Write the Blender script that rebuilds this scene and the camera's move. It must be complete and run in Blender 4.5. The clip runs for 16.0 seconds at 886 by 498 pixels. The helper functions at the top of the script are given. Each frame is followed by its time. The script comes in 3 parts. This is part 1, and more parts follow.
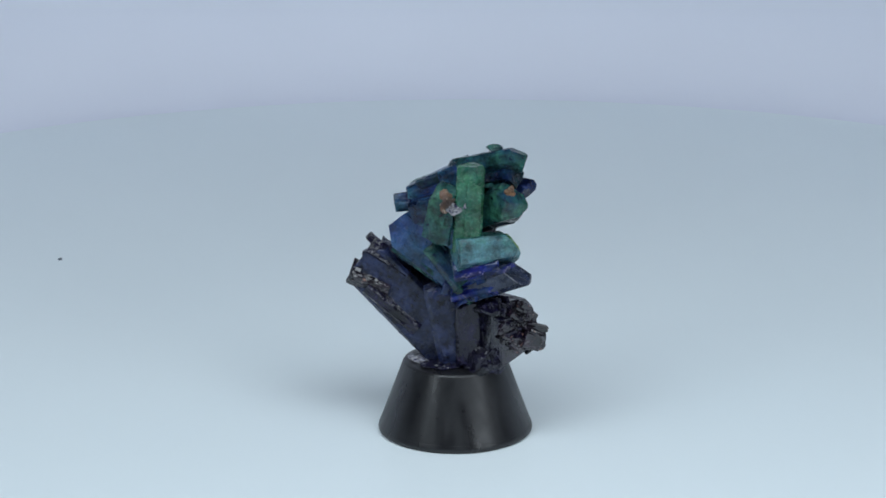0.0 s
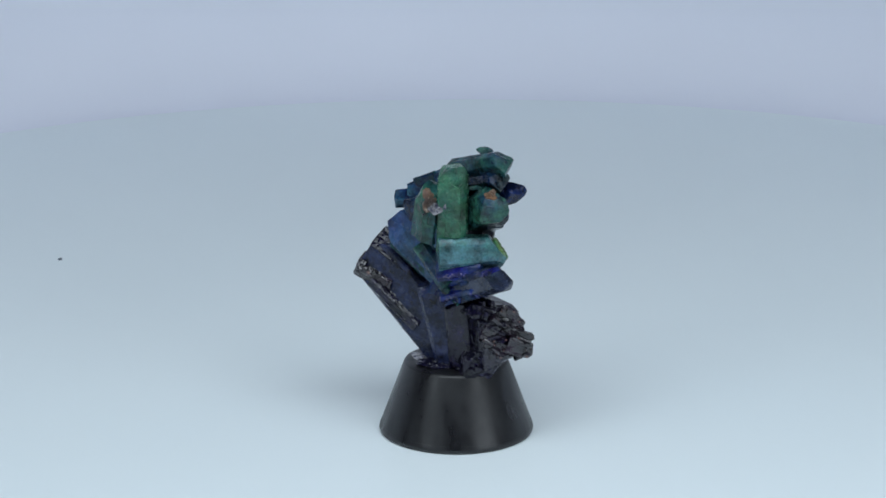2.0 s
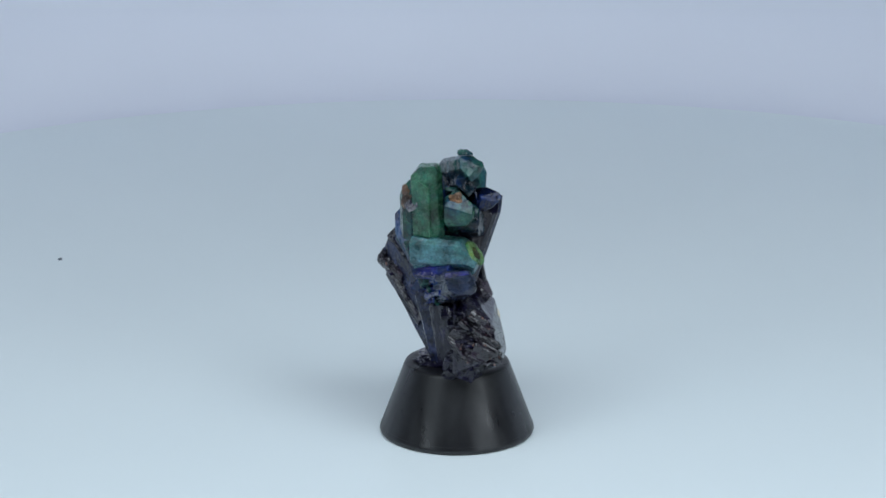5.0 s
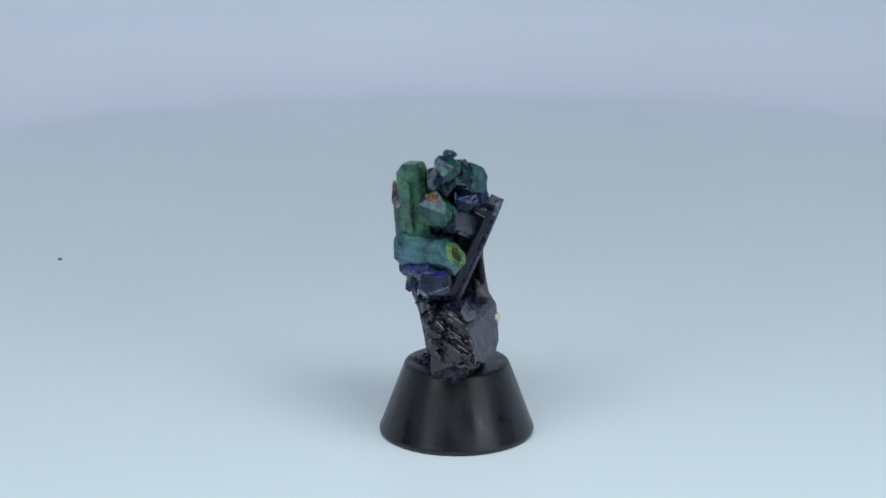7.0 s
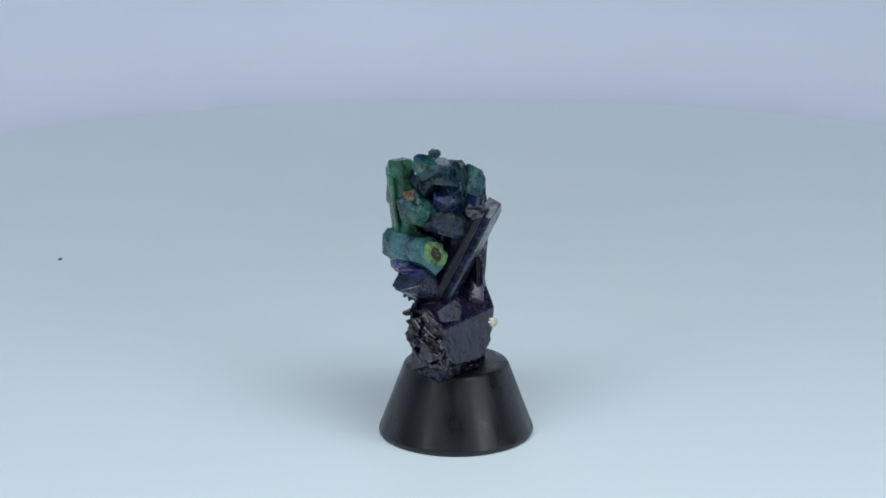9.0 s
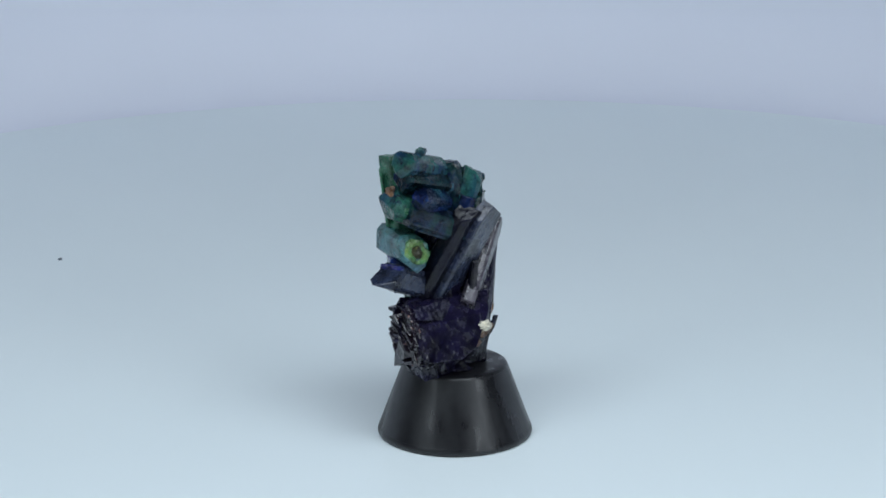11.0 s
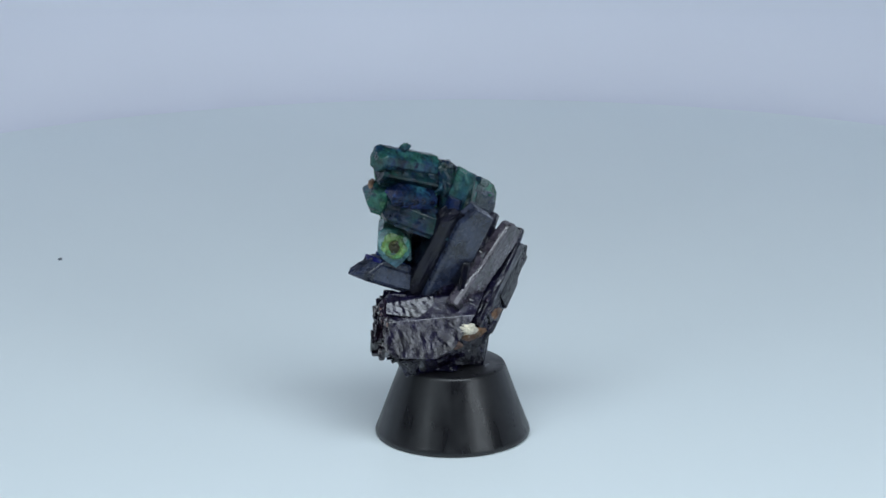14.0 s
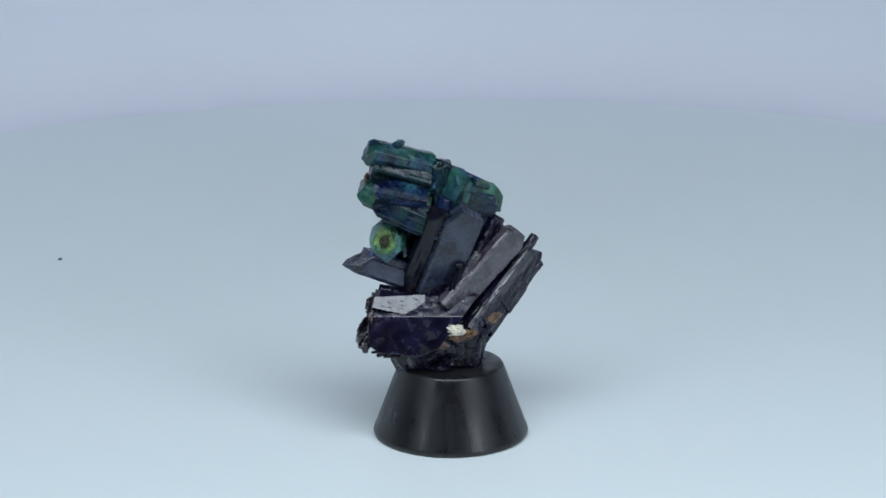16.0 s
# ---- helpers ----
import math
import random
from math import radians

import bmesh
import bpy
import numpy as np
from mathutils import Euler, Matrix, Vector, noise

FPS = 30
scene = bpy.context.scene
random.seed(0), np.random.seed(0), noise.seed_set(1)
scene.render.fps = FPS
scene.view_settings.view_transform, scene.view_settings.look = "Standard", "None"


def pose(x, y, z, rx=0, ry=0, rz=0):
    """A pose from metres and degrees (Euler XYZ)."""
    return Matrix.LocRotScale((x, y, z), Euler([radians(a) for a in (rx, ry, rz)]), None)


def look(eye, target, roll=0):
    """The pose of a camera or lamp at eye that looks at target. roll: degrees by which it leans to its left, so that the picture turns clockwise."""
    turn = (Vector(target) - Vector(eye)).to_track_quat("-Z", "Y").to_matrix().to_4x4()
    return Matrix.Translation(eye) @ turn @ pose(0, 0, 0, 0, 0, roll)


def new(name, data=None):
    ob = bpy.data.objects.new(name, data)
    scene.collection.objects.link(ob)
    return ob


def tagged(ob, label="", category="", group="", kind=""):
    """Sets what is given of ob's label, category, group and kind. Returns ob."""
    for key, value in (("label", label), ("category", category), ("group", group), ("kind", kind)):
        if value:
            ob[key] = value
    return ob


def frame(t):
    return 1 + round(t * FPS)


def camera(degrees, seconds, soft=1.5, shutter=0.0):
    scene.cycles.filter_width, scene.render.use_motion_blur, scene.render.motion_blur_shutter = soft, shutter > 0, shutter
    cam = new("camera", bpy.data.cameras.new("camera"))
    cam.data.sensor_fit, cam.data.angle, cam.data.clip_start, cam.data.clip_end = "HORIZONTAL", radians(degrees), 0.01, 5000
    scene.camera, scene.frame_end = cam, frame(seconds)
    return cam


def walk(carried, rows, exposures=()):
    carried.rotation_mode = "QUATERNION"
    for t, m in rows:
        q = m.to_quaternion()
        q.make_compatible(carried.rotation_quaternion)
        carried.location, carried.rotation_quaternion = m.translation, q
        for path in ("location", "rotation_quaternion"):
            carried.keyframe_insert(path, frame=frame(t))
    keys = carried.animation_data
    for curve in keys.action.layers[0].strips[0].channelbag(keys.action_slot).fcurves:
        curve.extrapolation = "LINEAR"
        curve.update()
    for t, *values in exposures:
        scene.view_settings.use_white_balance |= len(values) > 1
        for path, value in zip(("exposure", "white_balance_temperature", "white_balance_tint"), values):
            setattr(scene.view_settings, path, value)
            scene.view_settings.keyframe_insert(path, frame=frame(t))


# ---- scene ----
MM = 0.001
TURN = -7.995  # degrees a second, about the upright axis at the origin

cam = camera(18.0, 16.0, soft=1.6)
EYE = pose(-1.21 * MM, -428.13 * MM, 160.06 * MM, 90 - 16.824, 0, 0)
walk(cam, [(0.0, EYE), (16.0, EYE)], exposures=((0.0, 0.0), (16.0, 0.0)))

# ---- world and lamps ----
world = bpy.data.worlds.new("room_air")
scene.world = world
world.use_nodes = True
world.node_tree.nodes["Background"].inputs["Color"].default_value = (0.62, 0.74, 0.9, 1)
world.node_tree.nodes["Background"].inputs["Strength"].default_value = 0.02


def softbox(name, eye, target, size, size_y, watts, colour):
    data = bpy.data.lights.new(name, "AREA")
    data.shape, data.size, data.size_y, data.energy, data.color = "RECTANGLE", size, size_y, watts, colour
    ob = new(name, data)
    ob.matrix_world = look(eye, target)
    return ob


softbox("overhead_softbox", (0.02, -0.18, 0.3), (0.02, -0.13, 0), 0.46, 0.2, 1.42, (0.805, 0.92, 1.01))
softbox("front_softbox", (-0.5, -0.5, 0.34), (0, 0.0, 0.0), 0.22, 0.34, 0.62, (0.8, 0.92, 1.0))
softbox("side_softbox", (0.5, -0.5, 0.19), (0, 0.0, 0.02), 0.34, 0.3, 0.98, (0.82, 0.92, 1.0))

# ---- materials ----


class Nodes:
    """A small helper to wire a material's nodes."""

    def __init__(self, name):
        self.mat = bpy.data.materials.new(name)
        self.mat.use_nodes = True
        self.tree = self.mat.node_tree
        self.bsdf = self.tree.nodes["Principled BSDF"]

    def add(self, kind, **values):
        node = self.tree.nodes.new(kind)
        for key, value in values.items():
            if key in node.inputs:
                node.inputs[key].default_value = value
        return node

    def link(self, a, b):
        self.tree.links.new(a, b)

    def coords(self, scale=(1, 1, 1), turn=(0, 0, 0)):
        tc, mp = self.add("ShaderNodeTexCoord"), self.add("ShaderNodeMapping")
        mp.inputs["Scale"].default_value = scale
        mp.inputs["Rotation"].default_value = turn
        self.link(tc.outputs["Object"], mp.inputs["Vector"])
        return mp.outputs["Vector"]

    def noise(self, vector, scale, detail=4.0, rough=0.55):
        n = self.add("ShaderNodeTexNoise", Scale=scale, Detail=detail, Roughness=rough)
        self.link(vector, n.inputs["Vector"])
        return n.outputs["Fac"]

    def ramp(self, fac, stops):
        r = self.add("ShaderNodeValToRGB")
        e = r.color_ramp.elements
        while len(e) < len(stops):
            e.new(0.5)
        for el, (at, col) in zip(e, stops):
            el.position, el.color = at, (*col, 1)
        self.link(fac, r.inputs["Fac"])
        return r.outputs["Color"]

    def mix(self, fac, a, b):
        m = self.tree.nodes.new("ShaderNodeMix")
        m.data_type = "RGBA"
        for sock, v in ((m.inputs[0], fac), (m.inputs[6], a), (m.inputs[7], b)):
            if isinstance(v, (float, int)):
                sock.default_value = v
            elif isinstance(v, tuple):
                sock.default_value = (*v, 1)
            else:
                self.link(v, sock)
        return m.outputs[2]

    def bump(self, height, strength, distance, after=None):
        b = self.add("ShaderNodeBump", Strength=strength, Distance=distance)
        self.link(height, b.inputs["Height"])
        if after:
            self.link(after, b.inputs["Normal"])
        return b.outputs["Normal"]


def grey(v):
    return (v, v, v)


def mineral(name, body, patch, fleck, patch_at=0.5, fleck_at=0.64, rough=0.2, fleck_scale=1100, patch_scale=260, specular=0.45, facet=0.35, third=None, glow=0.0, bumpy=1.0, mottle=0.7):
    """Crystal faces: body colours in patches, flecks of another, small mirror facets that tilt, striae along the crystal."""
    n = Nodes(name)
    info = n.add("ShaderNodeObjectInfo")
    v0 = n.coords()
    shift = n.tree.nodes.new("ShaderNodeVectorMath")
    shift.operation = "ADD"
    n.link(v0, shift.inputs[0])
    n.link(info.outputs["Random"], shift.inputs[1])
    v = shift.outputs[0]
    patches = n.noise(v, patch_scale, 5.0, 0.58)
    mask = n.ramp(patches, [(patch_at - 0.13, grey(0)), (patch_at + 0.13, grey(1))])
    colour = n.mix(mask, body, patch)
    if third:
        wide = n.noise(v, patch_scale * 0.6, 5.0, 0.7)
        colour = n.mix(n.ramp(wide, [(0.46, grey(0)), (0.62, grey(1))]), colour, third)
    flecks = n.noise(v, fleck_scale, 4.0, 0.65)
    fm = n.ramp(flecks, [(fleck_at - 0.05, grey(0)), (fleck_at + 0.05, grey(1))])
    colour = n.mix(fm, colour, fleck)
    dust = n.noise(v, 2600, 3.0, 0.7)
    dm = n.ramp(dust, [(0.32, grey(0.72)), (0.7, grey(1.2))])
    mul = n.tree.nodes.new("ShaderNodeMix")
    mul.data_type, mul.blend_type = "RGBA", "MULTIPLY"
    mul.inputs[0].default_value = 1.0
    n.link(colour, mul.inputs[6])
    n.link(dm, mul.inputs[7])
    blotch = n.ramp(n.noise(v, 340, 5.0, 0.68), [(0.36, grey(1.0 - mottle)), (0.62, grey(1.0 + 0.55 * mottle))])
    tone = n.tree.nodes.new("ShaderNodeMix")
    tone.data_type, tone.blend_type = "RGBA", "MULTIPLY"
    tone.inputs[0].default_value = 1.0
    n.link(mul.outputs[2], tone.inputs[6])
    n.link(blotch, tone.inputs[7])
    n.link(tone.outputs[2], n.bsdf.inputs["Base Color"])
    rr = n.ramp(n.noise(v, 700, 4.0, 0.6), [(0.35, grey(rough * 0.6)), (0.65, grey(min(1, rough * 2.0)))])
    n.link(rr, n.bsdf.inputs["Roughness"])
    n.bsdf.inputs["Specular IOR Level"].default_value = specular
    n.bsdf.inputs["Subsurface Weight"].default_value = glow
    n.bsdf.inputs["Subsurface Scale"].default_value = 0.0009
    n.bsdf.inputs["Subsurface Radius"].default_value = (0.5, 1.0, 1.0)
    # small facets: a tilt for every cell of a long-celled pattern
    vor = n.tree.nodes.new("ShaderNodeTexVoronoi")
    vor.inputs["Scale"].default_value = 1700
    sq = n.tree.nodes.new("ShaderNodeVectorMath")
    sq.operation = "MULTIPLY"
    sq.inputs[1].default_value = (1, 1, 0.35)
    n.link(v, sq.inputs[0])
    n.link(sq.outputs[0], vor.inputs["Vector"])
    cen = n.tree.nodes.new("ShaderNodeVectorMath")
    cen.operation = "SUBTRACT"
    cen.inputs[1].default_value = (0.5, 0.5, 0.5)
    n.link(vor.outputs["Color"], cen.inputs[0])
    sc = n.tree.nodes.new("ShaderNodeVectorMath")
    sc.operation = "SCALE"
    sc.inputs["Scale"].default_value = facet
    n.link(cen.outputs[0], sc.inputs[0])
    geo = n.add("ShaderNodeNewGeometry")
    ad = n.tree.nodes.new("ShaderNodeVectorMath")
    ad.operation = "ADD"
    n.link(geo.outputs["Normal"], ad.inputs[0])
    n.link(sc.outputs[0], ad.inputs[1])
    no = n.tree.nodes.new("ShaderNodeVectorMath")
    no.operation = "NORMALIZE"
    n.link(ad.outputs[0], no.inputs[0])
    stria = n.noise(n.coords((1, 1, 0.07)), 1500, 3.0, 0.6)
    nb = n.bump(stria, 0.5 * bumpy, 0.00012, no.outputs[0])
    nb = n.bump(flecks, 0.6 * bumpy, 0.00022, nb)
    nb = n.bump(patches, 0.5 * bumpy, 0.0004, nb)
    n.link(nb, n.bsdf.inputs["Normal"])
    return n.mat


# the pinkish flecks paint in small coppery sparkles
AZURITE = mineral("azurite_dark", (0.004, 0.0035, 0.013), (0.012, 0.01, 0.035), (0.09, 0.06, 0.075), 0.54, 0.7, 0.09, specular=0.45, facet=0.3)
SLATE = mineral("azurite_slate", (0.018, 0.026, 0.068), (0.03, 0.039, 0.1), (0.004, 0.004, 0.015), 0.5, 0.6, 0.19, 650, specular=0.35, facet=0.07, bumpy=0.5)
# grey-blue base carries the sheen of the flat back blade's lit face
STEEL = mineral("azurite_steel", (0.022, 0.029, 0.056), (0.033, 0.042, 0.074), (0.01, 0.01, 0.02), 0.5, 0.66, 0.2, specular=0.55, facet=0.05, bumpy=0.5)
SKY = mineral("azurite_sky", (0.032, 0.06, 0.18), (0.034, 0.09, 0.16), (0.006, 0.01, 0.04), 0.52, 0.66, 0.2, patch_scale=130, facet=0.08, bumpy=0.6)
BLUE = mineral("azurite_blue", (0.014, 0.036, 0.16), (0.026, 0.105, 0.15), (0.003, 0.006, 0.03), 0.5, 0.6, 0.13, patch_scale=190, specular=0.4, facet=0.14, third=(0.003, 0.006, 0.03))
VIVID = mineral("azurite_vivid", (0.01, 0.012, 0.2), (0.015, 0.045, 0.1), (0.16, 0.14, 0.26), 0.5, 0.64, 0.09, specular=0.4, facet=0.3, third=(0.004, 0.004, 0.03))
GREEN = mineral("malachite_green", (0.03, 0.15, 0.085), (0.012, 0.07, 0.07), (0.012, 0.03, 0.05), 0.5, 0.7, 0.17, patch_scale=130, facet=0.1, third=(0.055, 0.165, 0.085), glow=0.15)
TEAL = mineral("malachite_teal", (0.01, 0.052, 0.066), (0.035, 0.14, 0.085), (0.004, 0.008, 0.035), 0.5, 0.62, 0.13, patch_scale=120, specular=0.4, facet=0.13, third=(0.012, 0.036, 0.085), glow=0.15)
PALE = mineral("malachite_pale", (0.04, 0.155, 0.12), (0.085, 0.18, 0.25), (0.018, 0.08, 0.1), 0.5, 0.68, 0.24, patch_scale=120, facet=0.1, third=(0.03, 0.085, 0.18), glow=0.15)
# lilac-grey base raised to stand in for a lamp's glint on these blades
LILAC_GLINT = mineral("azurite_lilac_glint", (0.05, 0.042, 0.06), (0.08, 0.067, 0.088), (0.02, 0.016, 0.028), 0.5, 0.64, 0.2, specular=1.0, facet=0.07, bumpy=0.5)
# coppery tint; its bright flecks stand in for facets that catch light
COPPER = mineral("azurite_coppery_glint", (0.006, 0.0045, 0.012), (0.022, 0.014, 0.024), (0.26, 0.15, 0.12), 0.5, 0.66, 0.1, 1000, specular=0.8, facet=0.42)
LEMON = mineral("malachite_lemon", (0.03, 0.16, 0.075), (0.12, 0.2, 0.05), (0.02, 0.06, 0.02), 0.52, 0.62, 0.3, 900, 420, facet=0.5, glow=0.15)
OCHRE = mineral("iron_ochre", (0.2, 0.1, 0.04), (0.1, 0.065, 0.06), (0.45, 0.36, 0.28), 0.52, 0.62, 0.35, facet=0.6)
DEEP = mineral("malachite_deep", (0.005, 0.02, 0.027), (0.01, 0.05, 0.036), (0.003, 0.006, 0.03), 0.5, 0.6, 0.1, patch_scale=150, specular=0.4, facet=0.16, third=(0.006, 0.014, 0.055), glow=0.15)
GLOSS = mineral("azurite_glassy", (0.006, 0.005, 0.02), (0.009, 0.007, 0.026), (0.004, 0.003, 0.012), 0.5, 0.62, 0.17, specular=1.0, facet=0.04, bumpy=0.3)
# black base puts shade into the colour of that blade's other side
JET = mineral("azurite_shaded_black", (0.003, 0.003, 0.009), (0.006, 0.006, 0.016), (0.012, 0.011, 0.02), 0.5, 0.66, 0.13, specular=0.35, facet=0.06, bumpy=0.9)
CREAM = mineral("cream_matrix", (0.62, 0.57, 0.45), (0.7, 0.66, 0.56), (0.3, 0.2, 0.1), 0.5, 0.68, 0.5)
# pale crust for the glue film, and for painted white glints
FROST_GLINT = mineral("frost_and_glint_crust", (0.16, 0.16, 0.19), (0.36, 0.35, 0.37), (0.03, 0.03, 0.08), 0.5, 0.56, 0.16, 1400, facet=0.8)
PIT_SHADE = mineral("pit_shade", (0.05, 0.05, 0.01), (0.02, 0.02, 0.008), (0.15, 0.15, 0.03), 0.5, 0.64, 0.5)


def stand_material():
    n = Nodes("black_moulded_plastic")
    v = n.coords()
    fine = n.noise(v, 900, 4.0, 0.6)
    col = n.ramp(fine, [(0.3, (0.007, 0.007, 0.009)), (0.75, (0.013, 0.013, 0.015))])
    n.link(col, n.bsdf.inputs["Base Color"])
    smear = n.noise(n.coords((1, 1, 0.12)), 330, 4.0, 0.6)
    rr = n.ramp(smear, [(0.36, grey(0.24)), (0.62, grey(0.44))])
    n.link(rr, n.bsdf.inputs["Roughness"])
    n.link(n.bump(n.noise(n.coords((0.05, 0.05, 1)), 900, 3.0), 0.12, 0.0001), n.bsdf.inputs["Normal"])
    return n.mat


def sheet_material(name, light, dark, rough, grain):
    n = Nodes(name)
    v = n.coords()
    broad = n.noise(v, 9, 3.0, 0.5)
    fine = n.noise(v, 1800, 3.0, 0.6)
    col = n.ramp(broad, [(0.3, dark), (0.7, light)])
    n.link(col, n.bsdf.inputs["Base Color"])
    n.bsdf.inputs["Roughness"].default_value = rough
    n.link(n.bump(fine, 0.06, grain), n.bsdf.inputs["Normal"])
    return n.mat


STAND = stand_material()
TABLE = sheet_material("white_table_sheet", (0.78, 0.84, 0.86), (0.75, 0.815, 0.84), 0.5, 0.0001)
CARD = sheet_material("white_backdrop_card", (0.76, 0.775, 0.86), (0.74, 0.755, 0.84), 0.7, 0.0001)
WALL = sheet_material("unseen_room_grey", (0.2, 0.205, 0.22), (0.18, 0.185, 0.2), 0.8, 0.0002)
DESK = sheet_material("unseen_dark_desk", (0.05, 0.05, 0.055), (0.04, 0.04, 0.045), 0.5, 0.0002)
DIRT = sheet_material("dark_speck", (0.16, 0.18, 0.21), (0.12, 0.14, 0.17), 0.8, 0.0001)

# ---- building helpers ----


def mesh_from(name, bm, material, smooth=False):
    me = bpy.data.meshes.new(name)
    bm.normal_update()
    bm.to_mesh(me)
    bm.free()
    me.materials.append(material)
    for p in me.polygons:
        p.use_smooth = smooth
    return me


def part(name, bm, material, parent, label="", place=None, smooth=False):
    ob = new(name, mesh_from(name, bm, material, smooth))
    ob.parent = parent
    if place is not None:
        ob.matrix_basis = place
    return tagged(ob, label)


def lathe(bm, profile, steps, start=0.0, turn=360.0, centre=(0, 0)):
    """Revolves a profile of (radius, z) about the upright axis through centre."""
    full = abs(turn - 360.0) < 1e-6
    count = steps if full else steps + 1
    rings = []
    for i in range(count):
        a = radians(start + turn * i / steps)
        rings.append([bm.verts.new((centre[0] + r * math.cos(a), centre[1] + r * math.sin(a), z)) for r, z in profile])
    for i in range(steps):
        one, two = rings[i], rings[(i + 1) % count]
        for k in range(len(profile) - 1):
            bm.faces.new((one[k], two[k], two[k + 1], one[k + 1]))
    return rings


# ---- the setting ----


def table():
    """A white board on an added, unseen dark desk; its front edge lies short of the camera."""
    # board cut short and desk kept dark so the crystal faces mirror little light
    for name, label, x, y, z, sx, sy, sz, material in (("table_top", "smooth pale white table board with a faint cool sheen", 0, 0.285, -0.006, 1.5, 0.83, 0.012, TABLE),
                                                        ("desk", "unseen dark desk added to darken reflections in the crystals", 0, 0, -0.0275, 1.9, 1.7, 0.03, DESK)):
        bm = bmesh.new()
        bmesh.ops.create_cube(bm, size=1.0, matrix=Matrix.Translation((x, y, z)) @ Matrix.Diagonal((sx, sy, sz, 1)))
        bmesh.ops.bevel(bm, geom=bm.edges[:], offset=0.002, segments=2, affect="EDGES")
        tagged(new(name, mesh_from(name, bm, material)), label, "table", kind="structure")


def backdrop():
    """A curved card that stands on the table, with a wide soft cove at its foot."""
    bm = bmesh.new()
    r, cove = 0.213, 0.022
    prof = []
    for i in range(15):
        a = radians(90 * i / 14)
        prof.append((r - cove + cove * math.sin(a), -0.0008 + cove * (1 - math.cos(a))))
    prof += [(r, 0.07), (r + 0.002, 0.16)]
    lathe(bm, prof, 120, -5, 190, (0.005, 0.0316))
    ob = new("backdrop", mesh_from("backdrop", bm, CARD, True))
    solid = ob.modifiers.new("thickness", "SOLIDIFY")
    solid.thickness, solid.offset = 0.0006, -1.0
    return tagged(ob, "curved matt white card backdrop standing on the table", "backdrop", kind="structure")


def room():
    # enclosure out of view, its grey set dim so the specimen reflects less
    half, low, high, t = 1.8, -0.75, 1.75, 0.1
    for name, x, y, sx, sy in (("wall_north", 0, half, half, t), ("wall_south", 0, -half, half, t),
                               ("wall_east", half, 0, t, half + t), ("wall_west", -half, 0, t, half + t)):
        bm = bmesh.new()
        bmesh.ops.create_cube(bm, size=1.0, matrix=Matrix.Translation((x, y, (low + high) / 2)) @ Matrix.Diagonal((2 * sx - (0.004 if sx > sy else 0), 2 * sy, high - low, 1)))
        tagged(new(name, mesh_from(name, bm, WALL)), "plain grey wall out of view, dim to keep reflections dark", "wall", kind="structure")
    for name, z in (("floor", low - t), ("ceiling", high + t)):
        bm = bmesh.new()
        bmesh.ops.create_cube(bm, size=1.0, matrix=Matrix.Translation((0, 0, z)) @ Matrix.Diagonal((2 * half + 0.4, 2 * half + 0.4, 2 * t - 0.004, 1)))
        tagged(new(name, mesh_from(name, bm, WALL)), "plain unseen dim grey " + name, name, kind="structure")


def speck():
    bm = bmesh.new()
    bmesh.ops.create_icosphere(bm, subdivisions=2, radius=0.00046)
    for v in bm.verts:
        v.co.z *= 0.6
        v.co += 0.00012 * noise.noise_vector(v.co * 3000)
    ob = new("dirt_speck", mesh_from("dirt_speck", bm, DIRT, True))
    ob.location = (-76.0 * MM, 94.0 * MM, 0.0001)
    return tagged(ob, "tiny dark grey speck of dirt on the white table", "dirt")


table()
backdrop()
room()
speck()

# ---- the display stand ----
STAND_C = (0.8 * MM, 0.7 * MM)
STAND_TOP = 11.9


def display_stand():
    thing = new("display_stand")
    tagged(thing, "black moulded plastic cone stand with a flat top", "stand")
    for name, prof in (("foot_ring", [(0.0, 0.0), (12.1, 0.0), (12.45, 0.15), (12.55, 0.5), (12.45, 0.95), (12.3, 1.3), (0.0, 1.3)]),
                       ("cone", [(0.0, 1.3), (12.27, 1.3), (12.05, 1.9), (8.75, 10.9), (8.5, 11.5), (0.0, 11.5)]),
                       ("top_plate", [(0.0, 11.5), (8.47, 11.5), (8.38, 11.7), (8.05, 11.88), (7.0, STAND_TOP), (0.0, STAND_TOP)])):
        bm = bmesh.new()
        lathe(bm, [(r * MM, z * MM) for r, z in prof], 96, 0, 360, STAND_C)
        bmesh.ops.remove_doubles(bm, verts=bm.verts[:], dist=1e-6)
        bmesh.ops.recalc_face_normals(bm, faces=bm.faces[:])
        ob = part(name, bm, STAND, thing, "", None, True)
        ob.data.set_sharp_from_angle(angle=radians(60))
    return thing


# ---- the mineral specimen ----


def frame_along(a, b, flat):
    """Pose at a, z towards b, x as near as may be to flat (the wide way of the cross-section)."""
    z = (b - a).normalized()
    x = (flat - z * flat.dot(z)).normalized()
    y = z.cross(x)
    m = Matrix((x, y, z)).transposed().to_4x4()
    m.translation = a
    return m


def carve(planes, reach):
    """A convex body, in mm: a block of that reach cut along planes (normal, distance from the origin)."""
    bm = bmesh.new()
    bmesh.ops.create_cube(bm, size=2 * reach)
    for normal, d in planes:
        n = Vector(normal).normalized()
        cut = bmesh.ops.bisect_plane(bm, geom=bm.verts[:] + bm.edges[:] + bm.faces[:], dist=1e-5, plane_co=n * d, plane_no=n, clear_outer=True)
        rim = [e for e in cut["geom_cut"] if isinstance(e, bmesh.types.BMEdge)]
        if len(rim) > 2:
            bmesh.ops.contextual_create(bm, geom=rim)
    return bm


